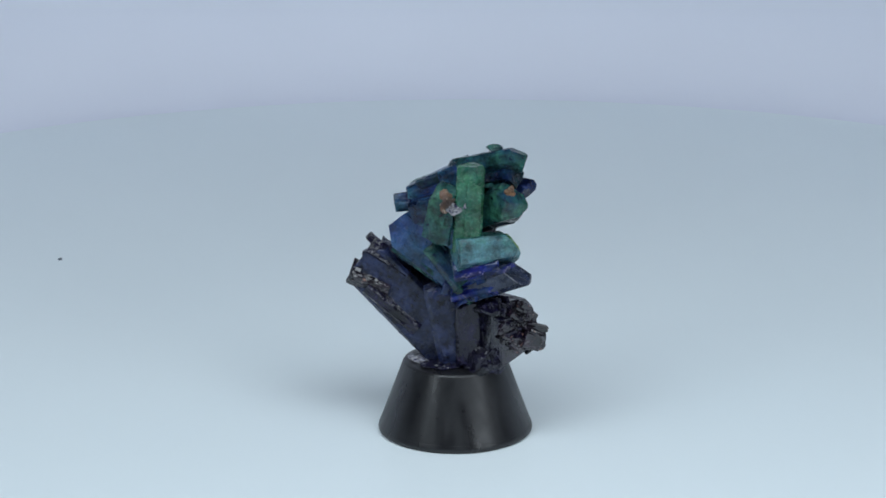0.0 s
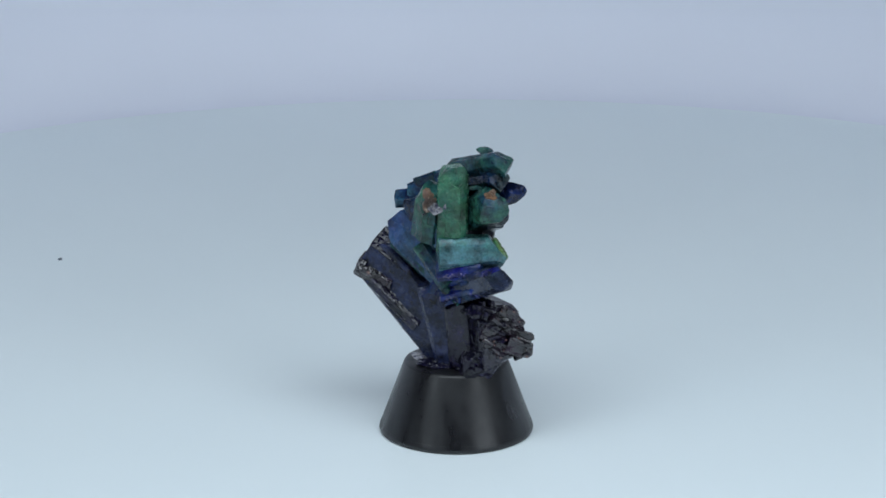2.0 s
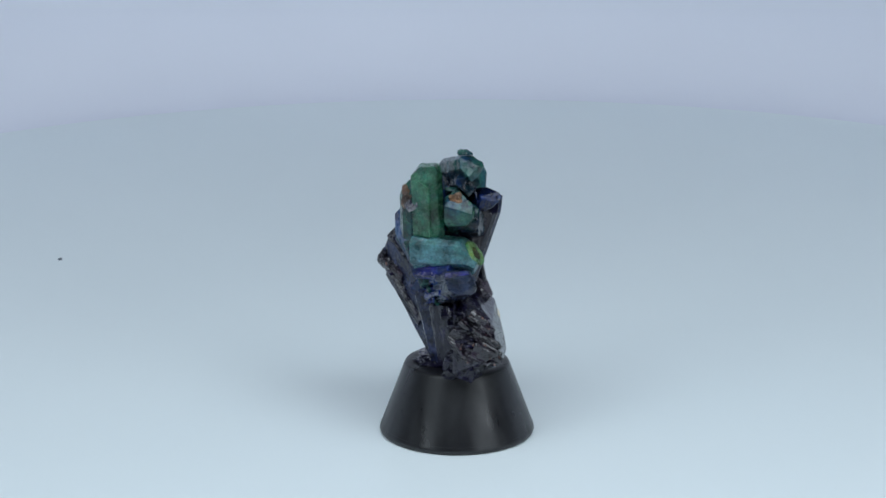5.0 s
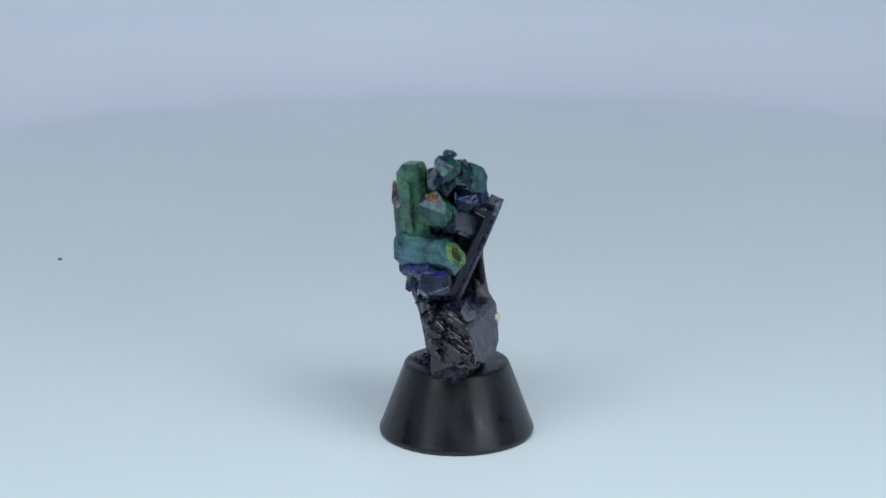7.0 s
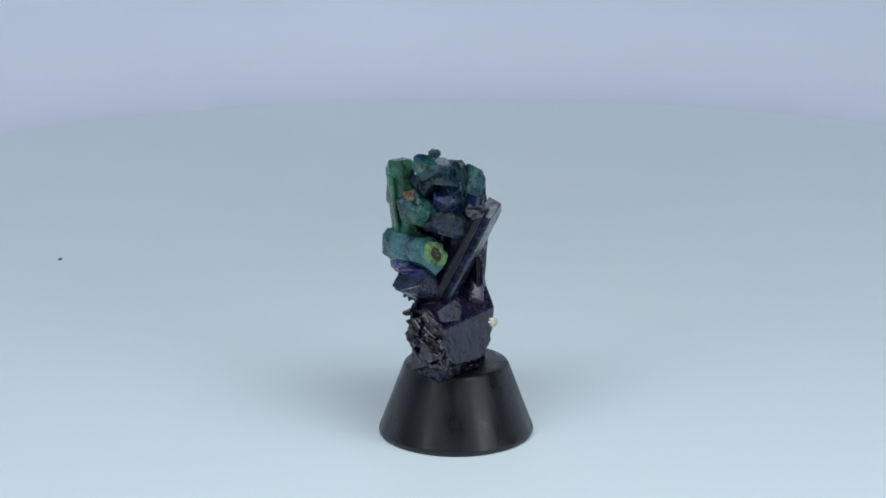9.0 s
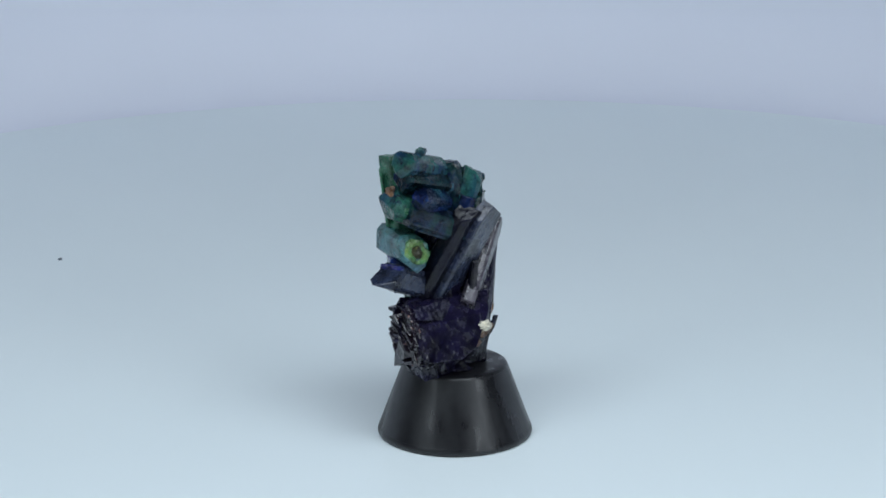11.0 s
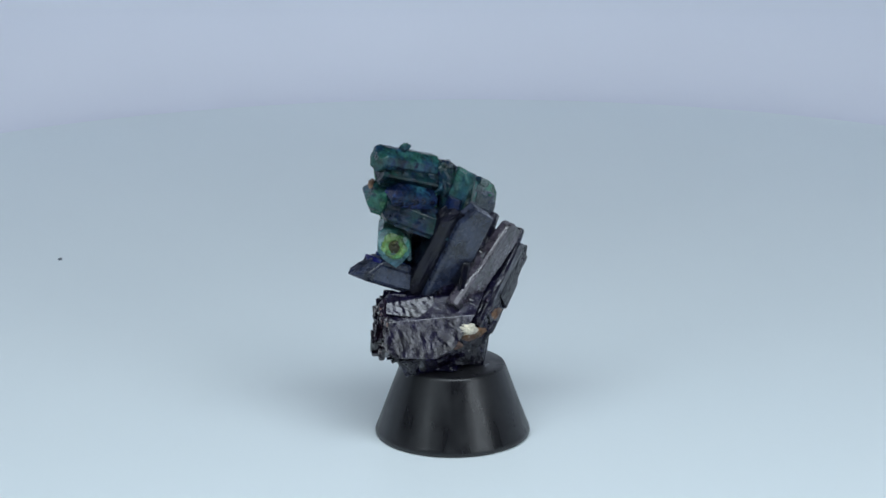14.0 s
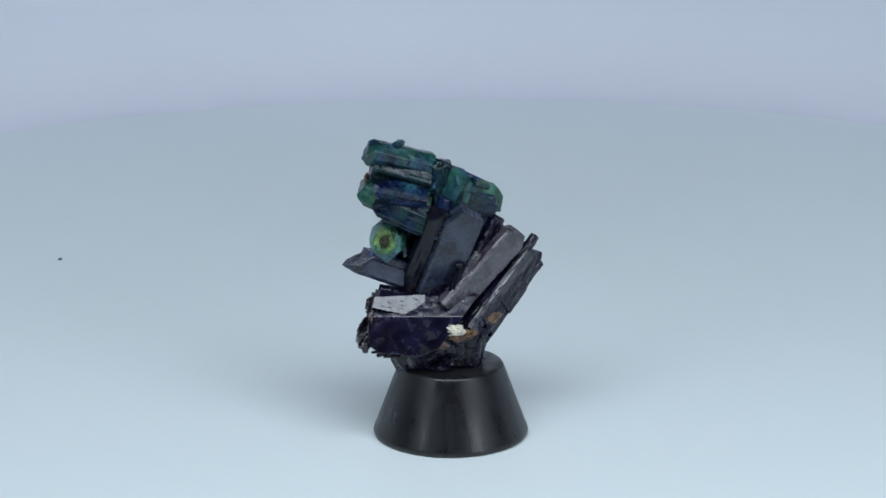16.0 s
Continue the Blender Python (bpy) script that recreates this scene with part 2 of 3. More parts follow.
def weather(bm, seed, rough, edge, grain=0.75, grooves=1.0):
    """Worn edges, and faces with shallow growth grooves along z; bm is in mm and is turned to metres."""
    bmesh.ops.remove_doubles(bm, verts=bm.verts[:], dist=0.02)
    if edge > 0:
        bmesh.ops.bevel(bm, geom=bm.edges[:], offset=edge, offset_type="OFFSET", segments=1, profile=0.5, affect="EDGES", clamp_overlap=True)
    bmesh.ops.triangulate(bm, faces=bm.faces[:])
    for _ in range(4):
        long = [e for e in bm.edges if e.calc_length() > grain]
        if not long:
            break
        bmesh.ops.subdivide_edges(bm, edges=long, cuts=1)
        bmesh.ops.triangulate(bm, faces=bm.faces[:])
    bm.normal_update()
    shift = Vector((seed * 3.71, seed * 1.37, seed * 0.83))
    moved = []
    for v in bm.verts:
        q = v.co + shift
        groove = noise.noise(Vector((q.x * 1.5, q.y * 1.5, q.z * 0.22)))
        step = 0.5 if noise.noise(Vector((q.x * 0.8, q.y * 0.8, q.z * 0.35)) + shift) > 0.12 else 0.0
        moved.append(v.co + v.normal * rough * (0.55 * grooves * groove + 0.45 * noise.noise(q * 1.1) + step - 0.2) + noise.noise_vector(q * 2.2) * rough * 0.35)
    for v, co in zip(bm.verts, moved):
        v.co = co * MM
    return bm


def prism(length, w, th, seed, slope=(0.0, 0.0), chisel=0.3, taper=0.92, chamfer=0.3, start=0.0, foot=1.0, ends=()):
    """One crystal along z as a convex body: a flattened section with uneven chamfers and a slanting end of a few facets.
    ends: normals of the end's facets, with the distance by which each cuts in: the flat ones from the tip, the steep ones from their corner."""
    rnd = random.Random(seed)
    m, hw, ht = min(w, th), w / 2, th / 2
    lean = (1.0 - taper) * m / max(2.0, length)
    low = (1.0 - foot) * m / max(2.0, length)
    planes = []
    for nx, ny, d in ((1, 0, hw), (-1, 0, hw), (0, 1, ht), (0, -1, ht)):
        skew = rnd.uniform(-0.07, 0.07)
        planes.append(((nx - ny * skew, ny + nx * skew, lean), d + lean * length * 0.45))
        if foot < 1.0:
            planes.append(((nx, ny, -low), d - low * length * 0.45))
    for nx, ny in ((1, 1), (-1, 1), (-1, -1), (1, -1)):
        c = chamfer * m * rnd.uniform(0.25, 1.3)
        k = rnd.uniform(0.75, 1.3)
        n = Vector((nx, ny * k, lean))
        planes.append((n, (hw + ht * k - c * min(1.0, k)) / n.length))
    planes.append(((0, 0, -1), -start))
    tip = Vector((0, 0, length))
    if ends:
        for k, (n, back) in enumerate(ends):
            n = Vector(n).normalized()
            corner = 0.0 if k == 0 or n.z > 0.85 else abs(n.x) * hw + abs(n.y) * ht
            planes.append((n, n.dot(tip) + corner - back))
    else:
        n = Vector((-slope[0], -slope[1], 1.0)).normalized()
        planes.append((n, n.dot(tip)))
        for _ in range(3):
            a, up = rnd.uniform(0, 6.28), rnd.uniform(0.55, 1.1)
            n = Vector((math.cos(a), math.sin(a), up)).normalized()
            reach = abs(n.x) * hw + abs(n.y) * ht + n.z * length
            planes.append((n, reach - chisel * m * rnd.uniform(0.5, 1.1)))
    return carve(planes, max(length, w, th) * 1.6 + 4)


def join(bm, other, m=None):
    """Adds another bmesh, which it frees, to bm."""
    if m is not None:
        bmesh.ops.transform(other, matrix=m, verts=other.verts[:])
    kept = [bm.verts.new(v.co) for v in other.verts]
    other.verts.index_update()
    for f in other.faces:
        ring = [kept[v.index] for v in f.verts]
        if not bm.faces.get(ring):
            bm.faces.new(ring)
    other.free()


def crystal(name, thing, a, b, flat, w, th, material, label="", seed=1, steps=2, slope=(0.0, 0.0), chisel=0.3, taper=0.92, chamfer=0.3, rough=0.09, foot=1.0, spread=0.25, chips=0, kin=(), brood=3, ends=(), edge=0.12):
    """A crystal from a to b (mm) with parallel growth plates on its sides, chips along its edges and smaller kin beside it."""
    a, b = Vector(a), Vector(b)
    length = (b - a).length
    rnd = random.Random(seed * 7 + 3)
    bm = weather(prism(length, w, th, seed, slope, chisel, taper, chamfer, 0.0, foot, ends), seed, rough, edge)
    for k in range(steps):
        side, on_wide = rnd.choice((-1, 1)), rnd.random() < 0.65
        sw = w * rnd.uniform(0.3, 0.7) if on_wide else rnd.uniform(0.4, 0.8)
        st = rnd.uniform(0.4, 0.8) if on_wide else th * rnd.uniform(0.35, 0.75)
        px = rnd.uniform(-0.5, 0.5) * (w - sw) * 0.9 if on_wide else side * (w / 2 - sw / 2 + spread * rnd.uniform(0.3, 1.0))
        py = side * (th / 2 - st / 2 + spread * rnd.uniform(0.3, 1.0)) if on_wide else rnd.uniform(-0.5, 0.5) * (th - st) * 0.9
        top = length * rnd.uniform(0.6, 0.95)
        plate = weather(prism(top, sw, st, seed * 31 + k, (rnd.uniform(-0.7, 0.7), 0.0), 0.3, 1.0, 0.35, top * rnd.uniform(0.05, 0.45)), seed + k, rough * 0.6, edge * 0.6)
        join(bm, plate, pose(px * MM, py * MM, 0))
    for k in range(chips):
        cl, cw, ct = rnd.uniform(0.8, 2.2), rnd.uniform(0.4, 1.1), rnd.uniform(0.25, 0.6)
        chip = weather(prism(cl, cw, ct, seed * 57 + k, (rnd.uniform(-0.6, 0.6), 0.0), 0.4, 0.9, 0.3), seed + k, 0.04, 0.05, 2.0)
        where, side = rnd.random() * (w + th), rnd.choice((-1, 1))
        px, py = (side * (where - w / 2), side * th * 0.4) if where < w else (side * w * 0.42, side * (where - w - th / 2))
        join(bm, chip, pose(px * MM, py * MM, length * rnd.uniform(0.1, 0.8) * MM, rnd.uniform(-22, 22), rnd.uniform(-22, 22), rnd.uniform(0, 360)))
    m = frame_along(a * MM, b * MM, Vector(flat))
    made = part(name, bm, material, thing, label, m)
    for k in range(brood if kin else 0):
        sl, sw, st = length * rnd.uniform(0.25, 0.5), min(w, 4.5) * rnd.uniform(0.3, 0.55), th * rnd.uniform(0.2, 0.4)
        where, side = rnd.random() * (w + th), rnd.choice((-1, 1))
        px, py = (side * (where - w / 2) * 0.8, side * th * 0.4) if where < w else (side * w * 0.4, side * (where - w - th / 2) * 0.8)
        sb = weather(prism(sl, sw, st, seed * 91 + k, (rnd.uniform(-0.6, 0.6), rnd.uniform(-0.3, 0.3)), 0.3, 0.9, 0.3), seed + k, 0.05, 0.08)
        turn = pose(px * MM, py * MM, (length * rnd.uniform(0.3, 0.92) - sl) * MM, rnd.uniform(-7, 7), rnd.uniform(-7, 7), 0)
        part(name, sb, kin[k % len(kin)], thing, "", m @ turn)
    return made


def splinters(name, thing, material, label, seed, count, centre, along, across, length, spans, size, fan=14):
    """A ragged bundle of small blades, all nearly along one way, spread over spans (mm): across, the third way, along."""
    rnd = random.Random(seed)
    bm = bmesh.new()
    for k in range(count):
        w, t, sl = size * rnd.uniform(0.5, 1.5), size * rnd.uniform(0.18, 0.5), length * rnd.uniform(0.5, 1.1)
        one = weather(prism(sl, w, t, seed * 13 + k, (rnd.uniform(-0.9, 0.9), 0.0), 0.4, 0.9, 0.35), seed + k, 0.05, 0.05, 1.2)
        join(bm, one, pose(rnd.uniform(-0.5, 0.5) * spans[0] * MM, rnd.uniform(-0.5, 0.5) * spans[1] * MM, (rnd.uniform(-0.5, 0.5) * spans[2] - sl / 2) * MM,
                           rnd.uniform(-fan, fan), rnd.uniform(-fan, fan), rnd.choice((0, 0, 90)) + rnd.uniform(-25, 25)))
    m = frame_along(Vector(centre) * MM, (Vector(centre) + Vector(along)) * MM, Vector(across))
    return part(name, bm, material, thing, label, m)


def lump(name, thing, at, planes, material, label="", seed=1, rough=0.1, edge=0.15):
    """A blocky crystal about the point at (mm), cut along planes given in the specimen's space as (normal, a point's distance)."""
    at = Vector(at)
    bm = weather(carve([(n, d - Vector(n).normalized().dot(at)) for n, d in planes], 20), seed, rough, edge)
    return part(name, bm, material, thing, label, Matrix.Translation(at * MM))


def hollow_rim(thing, at, normal, r, thick, material, label, seed):
    """A lumpy ring round the hollow end of a crystal."""
    bm = bmesh.new()
    lathe(bm, [(r + thick * math.cos(a * 0.7854), 0.6 * thick * math.sin(a * 0.7854)) for a in range(9)], 30)
    bmesh.ops.remove_doubles(bm, verts=bm.verts[:], dist=1e-7)
    for v in bm.verts:
        d = v.co.normalized()
        k = 1.0 + 0.32 * noise.noise(d * 1.2 + Vector((seed, 0, 0)))
        v.co = Vector((v.co.x * k, v.co.y * k, v.co.z)) * MM + noise.noise_vector(v.co * 1.7 + Vector((seed, 0, 0))) * 0.28 * MM
    bmesh.ops.recalc_face_normals(bm, faces=bm.faces[:])
    n = Vector(normal).normalized()
    m = frame_along(Vector(at) * MM, (Vector(at) + n) * MM, Vector((0, 0, 1)))
    return part("hollow_rim", bm, material, thing, label, m)


def crust(name, thing, at, normal, size, material, label="", seed=1, thick=0.35, along=(0, 0, 1)):
    """A thin, lumpy, ragged-edged patch that clings to a face: size is its two half widths in mm."""
    bm = bmesh.new()
    bmesh.ops.create_icosphere(bm, subdivisions=4, radius=1.0)
    shift = Vector((seed * 2.3, seed * 5.1, seed))
    for v in bm.verts:
        d = v.co.normalized()
        r = 1.0 + 0.4 * noise.noise(Vector((d.x, d.y, 0)) * 1.1 + shift) + 0.2 * noise.noise(d * 2.7 + shift) + 0.1 * noise.noise(d * 7 + shift)
        v.co = Vector((d.x * r * size[0], d.y * r * size[1], d.z * thick * (0.7 + 0.6 * noise.noise(d * 4 + shift)))) * MM
    n = Vector(normal).normalized()
    if abs(n.dot(Vector(along))) > 0.95:
        along = (1, 0, 0)
    x = Vector(along) - n * Vector(along).dot(n)
    x.normalize()
    m = Matrix((x, n.cross(x), n)).transposed().to_4x4()
    m.translation = Vector(at) * MM
    return part(name, bm, material, thing, label, m)


def onto(host, patch):
    """Makes a patch that stands in the specimen's space a part of the crystal that carries it."""
    patch.parent = host
    patch.matrix_basis = host.matrix_basis.inverted() @ patch.matrix_basis
    return patch


def mineral_specimen():
    thing = new("mineral_specimen")
    tagged(thing, "cluster of dark blue and green tabular crystals mounted on a stand", "mineral")
    X, Y, Z = (1, 0, 0), (0, 1, 0), (0, 0, 1)
    c = lambda a, b, flat, w, th, mat, label="", **k: crystal("crystal", thing, a, b, flat, w, th, mat, label, **k)

    # upper green group
    prism_green = c((2.5, -7.8, 33), (3.2, -9.5, 47.2), X, 4.5, 4.0, GREEN, "green prism with a flat end", seed=1, steps=1, taper=0.97, chamfer=0.35, ends=(((-0.18, 0.16, 1), 0.15), ((0.9, 0.6, 0.7), 1.4), ((-0.9, -0.5, 0.9), 1.5)))
    stained = c((-1.5, -6.6, 34.5), (-0.4, -8.7, 43.7), X, 5.6, 4.4, TEAL, "green crystal with a frosted, stained face", seed=2, steps=2, chamfer=0.45, taper=0.85, ends=(((-0.5, -0.5, 1), 0.4), ((0.2, 0.3, 1), 0.0), ((-0.9, -0.2, 0.5), 2.0)), kin=(TEAL, BLUE), brood=2)
    stout = c((3.6, -1.8, 37.6), (10.1, -10.2, 41.9), Z, 6.2, 4.8, TEAL, "stout green crystal with an ochre patch on its end", seed=3, steps=2, chamfer=0.42, taper=0.9, ends=(((0.35, -0.1, 1), 0.2), ((-0.75, 0.2, 0.8), 1.9), ((0.8, 0.6, 0.6), 2.2)))
    c((6.0, -3.4, 37.8), (9.7, -8.6, 39.9), Z, 3.4, 3.6, GREEN, seed=33, steps=1, chamfer=0.4)
    c((2.2, -2.2, 44.2), (11.3, -8.2, 47.7), Z, 4.3, 4.0, TEAL, "teal crystal with a frosted blue end", seed=4, steps=0, chamfer=0.42, taper=0.95, ends=(((0.2, 0.15, 1), 0.1), ((-0.6, -0.5, 0.8), 1.6), ((0.9, -0.3, 0.8), 1.6)))
    c((5.0, -1.5, 39.8), (12.6, -5.3, 42.6), Z, 3.7, 3.4, BLUE, "blue crystal with a blunt end", seed=5, steps=1, chamfer=0.35, ends=(((0.1, 0.2, 1), 0.1), ((0.9, 0.3, 0.8), 1.5), ((-0.8, 0.5, 0.7), 1.6)))
    c((3.6, -1.6, 42.0), (10.2, -8.0, 44.8), Z, 4.0, 4.0, DEEP, seed=51, steps=0, chamfer=0.4)
    c((2.8, 2.4, 41.4), (-6.8, 3.0, 38.3), Y, 4.6, 4.8, TEAL, "teal slab with a dark glittering back", seed=6, steps=2, chamfer=0.3, slope=(0.2, 0.1), kin=(DEEP, GREEN), brood=3, chips=5)
    c((3.4, -1.8, 43.4), (-6.4, 0.5, 38.0), Z, 5.2, 4.4, BLUE, "dark blue slab with a ridged top", seed=61, steps=3, chamfer=0.22, spread=0.35, rough=0.12, ends=(((0.4, 0.0, 1), 0.2), ((-0.6, 0.3, 0.8), 1.4)), kin=(DEEP, TEAL), brood=2)
    c((2.8, -0.8, 45.2), (-5.6, 1.0, 39.7), Z, 1.6, 3.6, DEEP, "dark ridged plate", seed=64, steps=4, chamfer=0.3, spread=0.35, rough=0.14, chips=8)
    c((-2.5, -1.0, 39.6), (-8.9, -0.7, 38.5), Z, 2.9, 2.8, BLUE, "small dark blue crystal", seed=62, steps=0, chamfer=0.45)
    c((2.4, -5.0, 38.5), (-5.4, -1.8, 36.4), (0.3, -0.2, 0.9), 6.4, 4.4, BLUE, seed=7, steps=2, chamfer=0.3, spread=0.3, rough=0.12)
    c((2.2, -4.9, 28.0), (-9.2, -0.2, 35.4), (0.5, -0.2, 0.85), 6.6, 4.6, SKY, "blue blade with a smooth face", seed=71, steps=1, chamfer=0.25, rough=0.05, ends=(((0.35, 0.0, 1), 0.3), ((-0.7, -0.4, 0.8), 2.2)))
    c((4.0, -6.2, 24.6), (-8.6, -0.9, 31.6), (0.5, -0.2, 0.85), 2.6, 3.6, TEAL, "teal band along a blade's edge", seed=74, steps=1, chamfer=0.35, rough=0.08)
    c((2.0, -7.4, 27.0), (-3.2, -5.6, 33.0), (0.7, 0, 0.7), 3.2, 3.0, TEAL, seed=72, steps=1, kin=(BLUE,), brood=1)
    c((5.0, 0.8, 34.0), (4.0, 2.6, 40.5), X, 3.4, 2.6, DEEP, seed=73, steps=1)
    c((4.8, -0.8, 36.2), (9.6, -7.6, 39.8), Z, 4.6, 4.2, DEEP, "dark teal crystal", seed=31, steps=1, chamfer=0.35)
    c((3.4, 2.8, 40.6), (-5.8, 4.0, 37.0), Z, 4.0, 3.4, DEEP, seed=63, steps=2, kin=(TEAL, DEEP), brood=2)
    c((3.5, 0.3, 35.0), (1.9, 3.7, 44.4), (0.8, 0.55, 0), 4.2, 3.4, TEAL, "slender green crystal with a blunt end", seed=76, steps=1, chamfer=0.4, taper=0.95, ends=(((0.15, 0.1, 1), 0.1), ((0.8, 0.5, 0.9), 1.5), ((-0.9, 0.2, 0.9), 1.4)))
    c((2.2, 0.8, 37.5), (1.7, -0.5, 45.6), (0.8, 0.5, 0), 4.4, 3.0, DEEP, "dark glittering crystal", seed=78, steps=3, chamfer=0.35, rough=0.15, chips=10)
    # middle
    pale = c((0.6, -9.4, 32.1), (10.9, -5.4, 32.5), Z, 6.2, 5.2, PALE, "pale blue-green crystal with a hollow lemon end", seed=8, steps=1, chamfer=0.42, taper=0.95, rough=0.07, ends=(((0.62, 0.0, 0.8), 0.55), ((-0.45, 0.0, 0.9), 0.1), ((-0.2, 0.9, 0.7), 1.6), ((0.0, -0.8, 0.7), 1.5)))
    c((0.4, -8.4, 29.6), (7.6, -8.3, 30.6), Z, 3.0, 3.4, VIVID, "vivid blue crystal", seed=81, steps=2, chips=4)
    c((1.2, -3.6, 24.6), (11.5, -10.9, 30.1), Z, 4.3, 4.6, STEEL, "dark grey-violet blade with a pointed end", seed=9, steps=1, chamfer=0.2, rough=0.06, taper=0.97, ends=(((0.75, 0.0, 0.8), 0.9), ((-0.35, -0.5, 0.9), 0.9)))
    c((1.0, -4.6, 24.2), (8.2, -9.0, 27.6), Z, 2.6, 4.0, VIVID, seed=91, steps=2, chips=8)
    c((2.0, -5.6, 27.2), (9.4, -9.6, 30.2), Z, 1.6, 4.2, VIVID, seed=94, steps=1, chips=3)
    # core
    c((1.2, -0.4, 11.9), (2.0, -1.6, 38.0), X, 5.5, 5.0, AZURITE, seed=10, steps=2)
    c((1.6, -1.7, 12.4), (-1.4, -3.4, 26.0), X, 6.4, 3.4, SLATE, seed=101, steps=2, chips=4)
    c((3.5, -2.6, 13.0), (3.0, -5.0, 24.0), X, 5.0, 4.0, AZURITE, seed=102, steps=2, chips=10)
    splinters("crystal", thing, VIVID, "small glittering blue crystals", 103, 16, (0.2, -6.6, 25.4), (0.5, -0.1, 0.8), (1, 0, 0), 2.2, (4.0, 1.4, 2.6), 0.9)
    # large left blade
    c((2.4, -0.4, 12.8), (-13.9, 3.2, 28.7), (0.7, -0.25, 0.7), 9.4, 5.2, SLATE, "broad slate-blue blade with a smooth face", seed=11, steps=2, chamfer=0.16, foot=0.8, spread=0.3, rough=0.06, ends=(((-0.15, 0.1, 1), 0.2), ((0.7, 0.0, 0.8), 1.5), ((-0.8, 0.1, 0.7), 2.2)))
    c((-9.5, 1.4, 24.0), (-16.1, 2.4, 26.3), (0, 0.2, 1), 4.4, 4.0, COPPER, "wrinkled coppery knob", seed=111, steps=0, chamfer=0.55, rough=0.3, chips=2)
    c((-6.5, 0.6, 27.2), (-12.8, 1.4, 31.0), (0.7, -0.2, 0.7), 4.2, 4.4, AZURITE, "dark rounded crystal", seed=112, steps=0, chamfer=0.55, rough=0.16)
    c((-4.8, 0.6, 17.7), (-13.2, 2.0, 24.2), (0.7, -0.25, 0.7), 3.0, 4.4, AZURITE, "dark chipped edge of a blade", seed=113, steps=1, chamfer=0.4, rough=0.2, chips=5)
    c((-1.5, 5.2, 18.5), (-14.0, 6.8, 28.6), (0.7, 0, 0.7), 6.6, 2.4, AZURITE, "dark jagged plate", seed=114, steps=3, rough=0.16, spread=0.4, ends=(((0.5, 0.0, 1), 0.3), ((-0.8, 0.0, 0.8), 2.0)))
    c((-8.0, 5.4, 20.4), (-14.6, 6.8, 26.4), (0.7, 0, 0.7), 2.6, 1.8, AZURITE, seed=115, steps=2, rough=0.18)
    c((-6.5, 6.0, 24.5), (-13.4, 6.9, 31.0), (0.7, 0, 0.7), 1.6, 1.6, AZURITE, "thin dark splinter", seed=116, steps=1, rough=0.1)
    # back blades
    # one blade in two colours: grey-blue paints its lit face, black its shaded side
    c((2.5, -1.8, 23.0), (3.8, 6.4, 39.2), (0.79, -0.62, 0), 6.2, 2.4, STEEL, "flat blade with straight sides, sheen painted grey-blue", seed=12, steps=0, chamfer=0.2, rough=0.03, ends=(((-0.4, 0.0, 1), 0.3), ((0.85, 0.0, 0.6), 1.6)))
    c((3.2, -4.3, 23.5), (4.6, 3.7, 38.9), (0.79, -0.62, 0), 6.7, 3.4, JET, "glossy blade side, its shade painted black", seed=123, steps=0, chamfer=0.2, rough=0.07, ends=(((-0.3, -0.2, 1), 0.3), ((0.85, 0.0, 0.7), 1.4)))
    c((3.4, 1.9, 21.8), (-0.8, 5.2, 31.0), (1, 0.2, 0), 2.6, 1.6, LILAC_GLINT, "narrow lilac-grey blade paled by a painted glint", seed=121, steps=1, rough=0.04)
    c((4.6, 3.0, 22.0), (2.2, 3.6, 29.5), (1, 0.4, 0), 1.6, 1.4, JET, seed=122, steps=1, rough=0.04)
    c((4.2, 2.4, 21.9), (-7.8, 7.8, 33.4), (0.6, 0.0, 0.8), 5.2, 2.2, LILAC_GLINT, "long lilac-grey blade with a rounded end, paled by a painted glint", seed=13, steps=1, chamfer=0.25, rough=0.07, ends=(((0.15, 0.0, 1), 0.2), ((0.75, 0.0, 0.7), 1.1), ((-0.8, 0.0, 0.6), 1.2)))
    c((1.6, 4.9, 18.2), (-11.0, 7.2, 28.6), (0.6, 0.0, 0.8), 3.2, 2.0, GLOSS, "dark grey-violet blade", seed=132, steps=1, chamfer=0.3, rough=0.12)
    c((1.5, 3.0, 24.5), (-6.0, 4.8, 35.6), (0.8, 0.0, 0.6), 3.0, 2.0, AZURITE, seed=131, steps=2)
    # lower dark block
    lump("crystal", thing, (9.0, -2.6, 20.0), (((0.756, 0.567, 0.326), 13.75), ((0.46, -0.88, 0.1), 13.4), ((0.0, 0.0, 1.0), 24.0), ((0.5, 0.37, 0.78), 21.3), ((0.3, 0.1, -1.0), -11.7),
                                                ((-0.4, 0.7, -0.6), -10.5), ((-0.8, -0.6, 0.0), -1.0), ((0.6, -0.3, -0.75), -2.6), ((0.2, 0.6, -0.77), -9.0)), GLOSS, "blocky glassy dark violet crystal", 14, 0.045, 0.05)
    lump("crystal", thing, (10.6, -5.2, 22.2), (((0.527, 0.585, 0.616), 17.6), ((0.46, -0.88, 0.1), 13.3), ((-0.6, 0.8, 0.1), -1.6), ((0.1, -0.2, -1.0), -20.0), ((0.756, 0.567, 0.326), 14.0),
                                                 ((0.0, 0.0, 1.0), 24.3), ((-0.8, -0.6, 0.0), -3.0)), GLOSS, "small glassy facet on the block's shoulder", 15, 0.08, 0.12)
    splinters("crystal", thing, COPPER, "ragged coppery face with glints painted as flecks", 144, 64, (11.0, -7.4, 19.8), (0.7, 0.4, -0.55), (0.3, 0.2, 1), 2.0, (6.2, 0.9, 5.6), 1.6, 11)
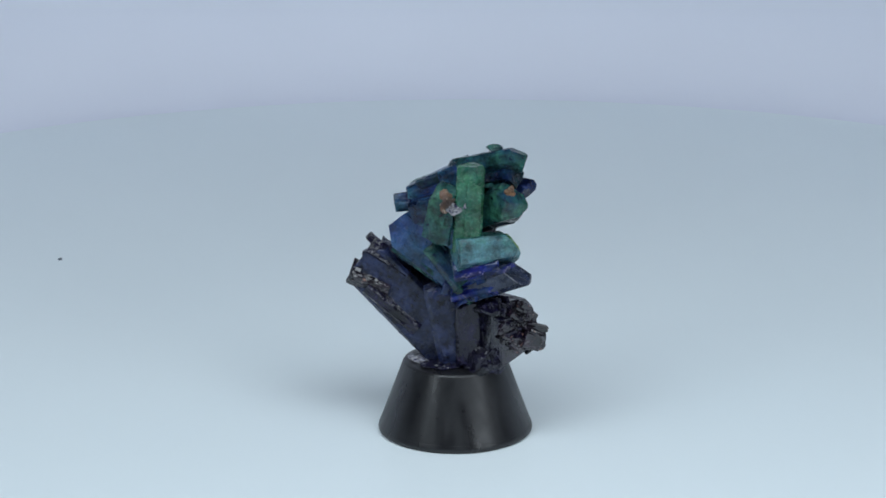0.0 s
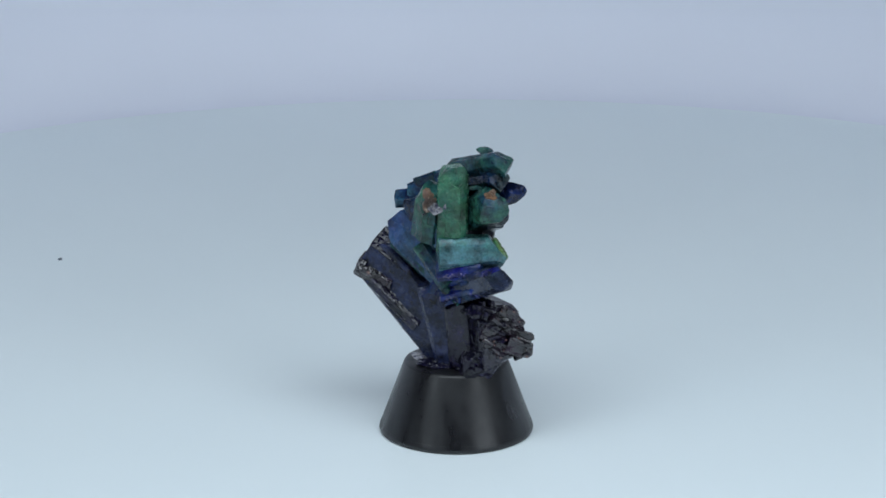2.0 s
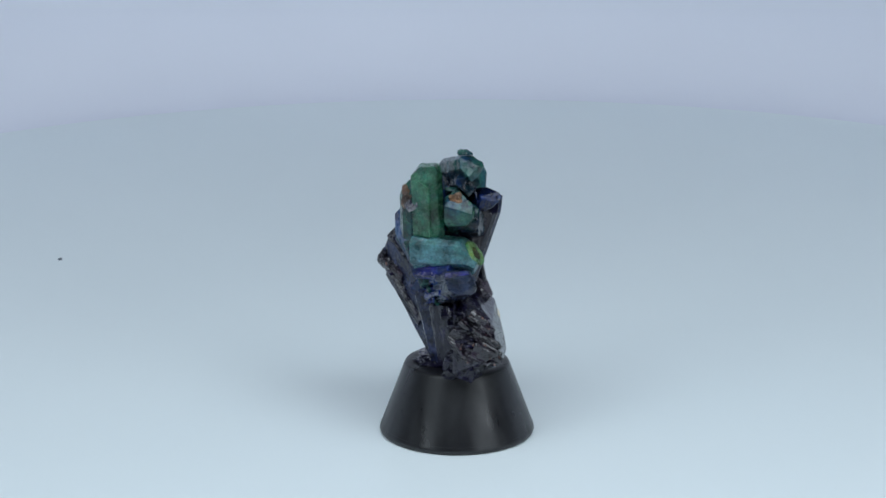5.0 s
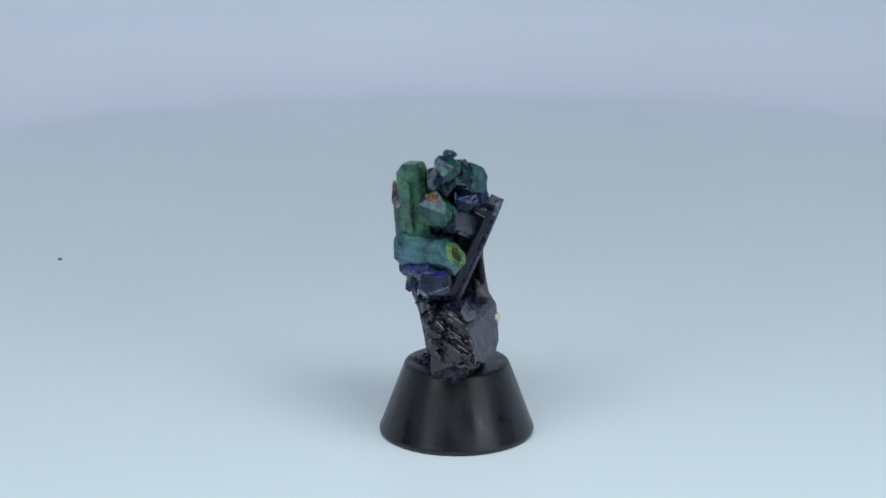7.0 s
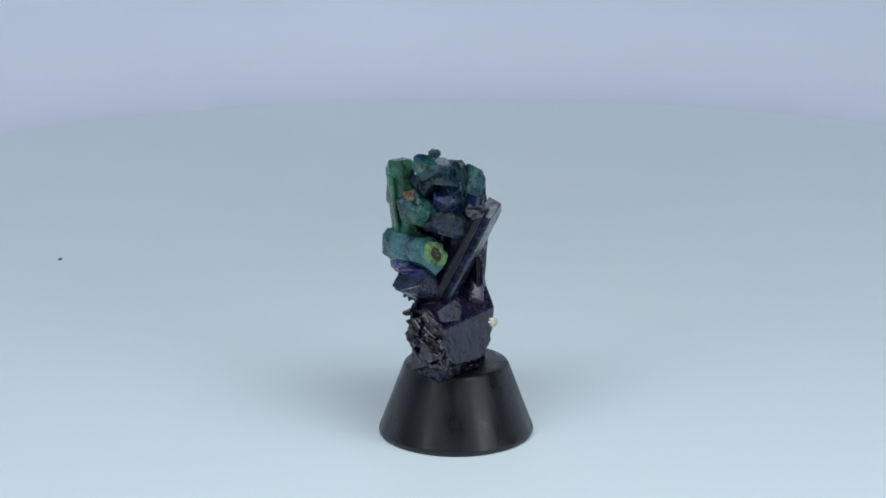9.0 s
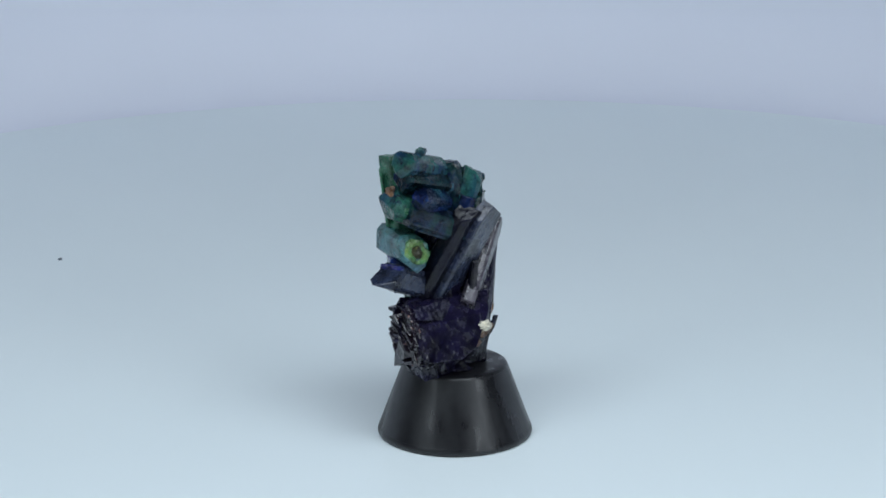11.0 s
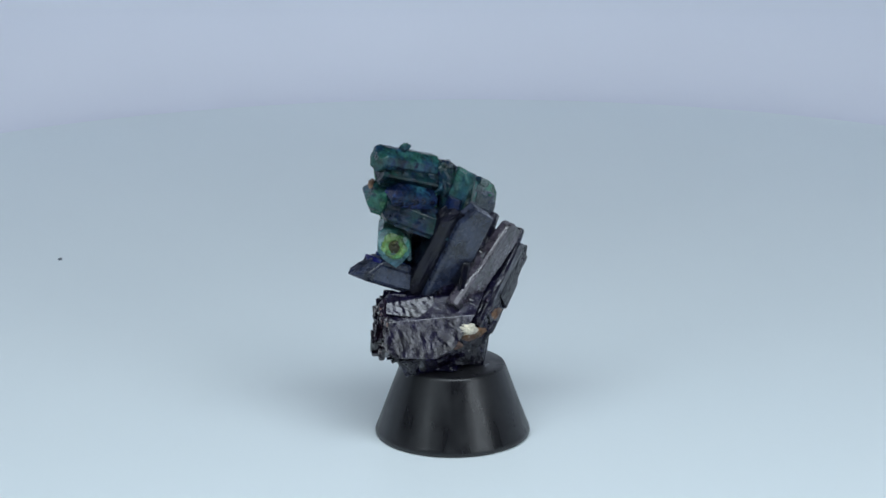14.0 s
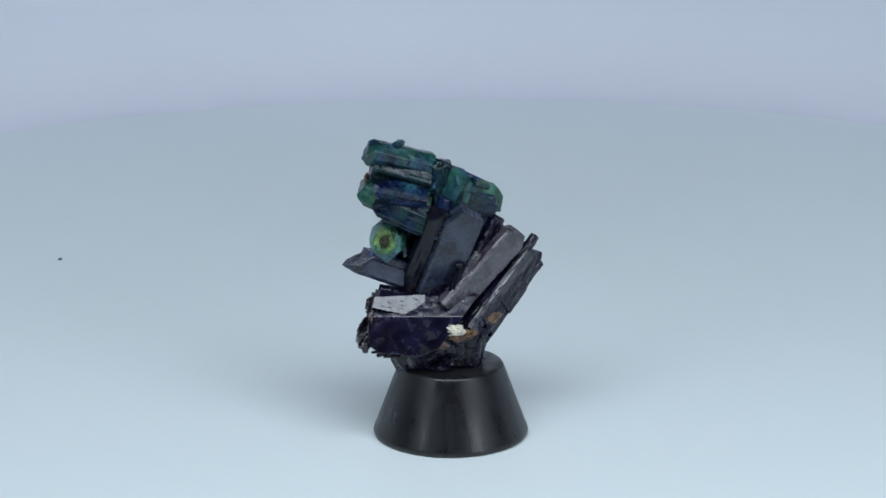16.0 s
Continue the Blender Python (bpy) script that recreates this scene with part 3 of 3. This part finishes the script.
    splinters("crystal", thing, COPPER, "ragged pointed tip", 145, 12, (13.5, -6.9, 18.1), (0.8, 0.3, -0.3), (0, 0, 1), 3.2, (2.6, 1.6, 1.6), 1.9, 10)
    splinters("crystal", thing, AZURITE, "dark ragged shelf", 146, 22, (6.9, -6.2, 23.2), (0.6, -0.7, 0.1), (0.75, 0.66, 0), 3.4, (4.4, 1.2, 4.0), 2.2, 6)
    splinters("crystal", thing, AZURITE, "dark stepped edge", 147, 16, (9.2, -8.2, 20.6), (0.46, -0.88, 0.0), (0.8, 0.4, 0.2), 1.6, (3.0, 5.6, 0.7), 1.9, 10)
    splinters("crystal", thing, AZURITE, "dark ragged underside", 149, 22, (10.6, -1.8, 16.3), (-0.6, 0.8, 0.1), (0.7, 0.6, 0.2), 2.6, (1.6, 2.2, 8.0), 1.2, 16)
    c((3.0, -1.2, 12.2), (6.6, -2.4, 17.5), (0.66, -0.75, 0), 10.5, 6.4, AZURITE, "dark glittering root of the block", seed=16, steps=1, rough=0.22, foot=0.62, chips=16, kin=(GLOSS, AZURITE), brood=4)
    c((1.0, 2.2, 12.4), (0.4, 3.4, 20.0), (0.66, -0.75, 0), 7.5, 4.4, AZURITE, seed=17, steps=2, rough=0.22, chips=12, kin=(AZURITE, GLOSS), brood=3)
    # crusts and patches
    onto(stout, crust("ochre_patch", thing, (9.2, -9.8, 42.8), (0.6, -0.75, 0.3), (0.9, 1.0), OCHRE, "ochre patch", 1, 0.4))
    # white glints painted here: pale flecks in the ochre, pale crusts beside it
    onto(stained, crust("ochre_patch", thing, (-0.6, -10.15, 41.3), (-0.2, -1, 0.1), (1.7, 1.3), OCHRE, "ochre patch with glints painted as pale flecks", 2, 0.3))
    onto(stained, crust("silvery_patch", thing, (0.6, -10.5, 40.2), (-0.1, -1, 0.05), (0.8, 1.2), FROST_GLINT, "white glints painted as a pale crust", 13, 0.3))
    onto(prism_green, crust("silvery_patch", thing, (2.9, -10.7, 40.8), (0.1, -1, 0.1), (0.6, 0.9), FROST_GLINT, "white glints painted as a pale crust", 3, 0.25))
    crust("crystal_knob", thing, (7.0, -4.9, 48.6), (0.1, -0.2, 1), (1.3, 0.9), TEAL, "small teal knob", 21, 0.7)
    onto(pale, hollow_rim(thing, (9.7, -5.7, 33.05), (0.8, 0.25, 0.5), 1.45, 0.62, LEMON, "rough lemon-green rim of a hollow", 4))
    # dark brown disc paints the shade inside the hollow; nothing is sunk
    onto(pale, crust("hollow", thing, (9.75, -5.7, 33.1), (0.8, 0.25, 0.5), (1.1, 1.0), PIT_SHADE, "dark brown disc that paints the shaded pit in the lemon end", 14, 0.4))
    crust("cream_patch", thing, (5.5, 5.1, 19.4), (0.75, 0.66, 0.1), (0.9, 1.7), CREAM, "cream matrix patch", 5, 0.6)
    crust("ochre_patch", thing, (4.0, 5.4, 18.2), (0.5, 0.85, -0.1), (1.0, 2.6), OCHRE, "ochre stain", 6, 0.45)
    crust("ochre_patch", thing, (7.6, 3.2, 17.0), (0.7, 0.6, -0.3), (0.8, 1.8), OCHRE, "ochre stain", 26, 0.4)
    crust("ochre_patch", thing, (-2.6, 6.7, 19.8), (0.2, 0.97, -0.1), (0.8, 1.6), OCHRE, "ochre stain", 16, 0.4)
    crust("glue_film", thing, (-4.4, 0.8, 12.0), (0, 0, 1), (2.4, 2.8), FROST_GLINT, "wrinkled glossy glue film", 7, 0.7)
    crust("glue_film", thing, (-1.2, -2.4, 12.1), (0, 0, 1), (3.4, 2.6), AZURITE, "dark glue film", 8, 0.7)
    crust("glue_film", thing, (3.2, -0.8, 12.3), (0, 0, 1), (3.8, 3.8), AZURITE, "dark glue film", 9, 1.3)
    return thing


def motions():
    rows = [(float(t), pose(0, 0, 0, 0, 0, TURN * t)) for t in range(17)]
    walk(stand, rows)
    walk(specimen, rows)


stand = display_stand()
specimen = mineral_specimen()
motions()
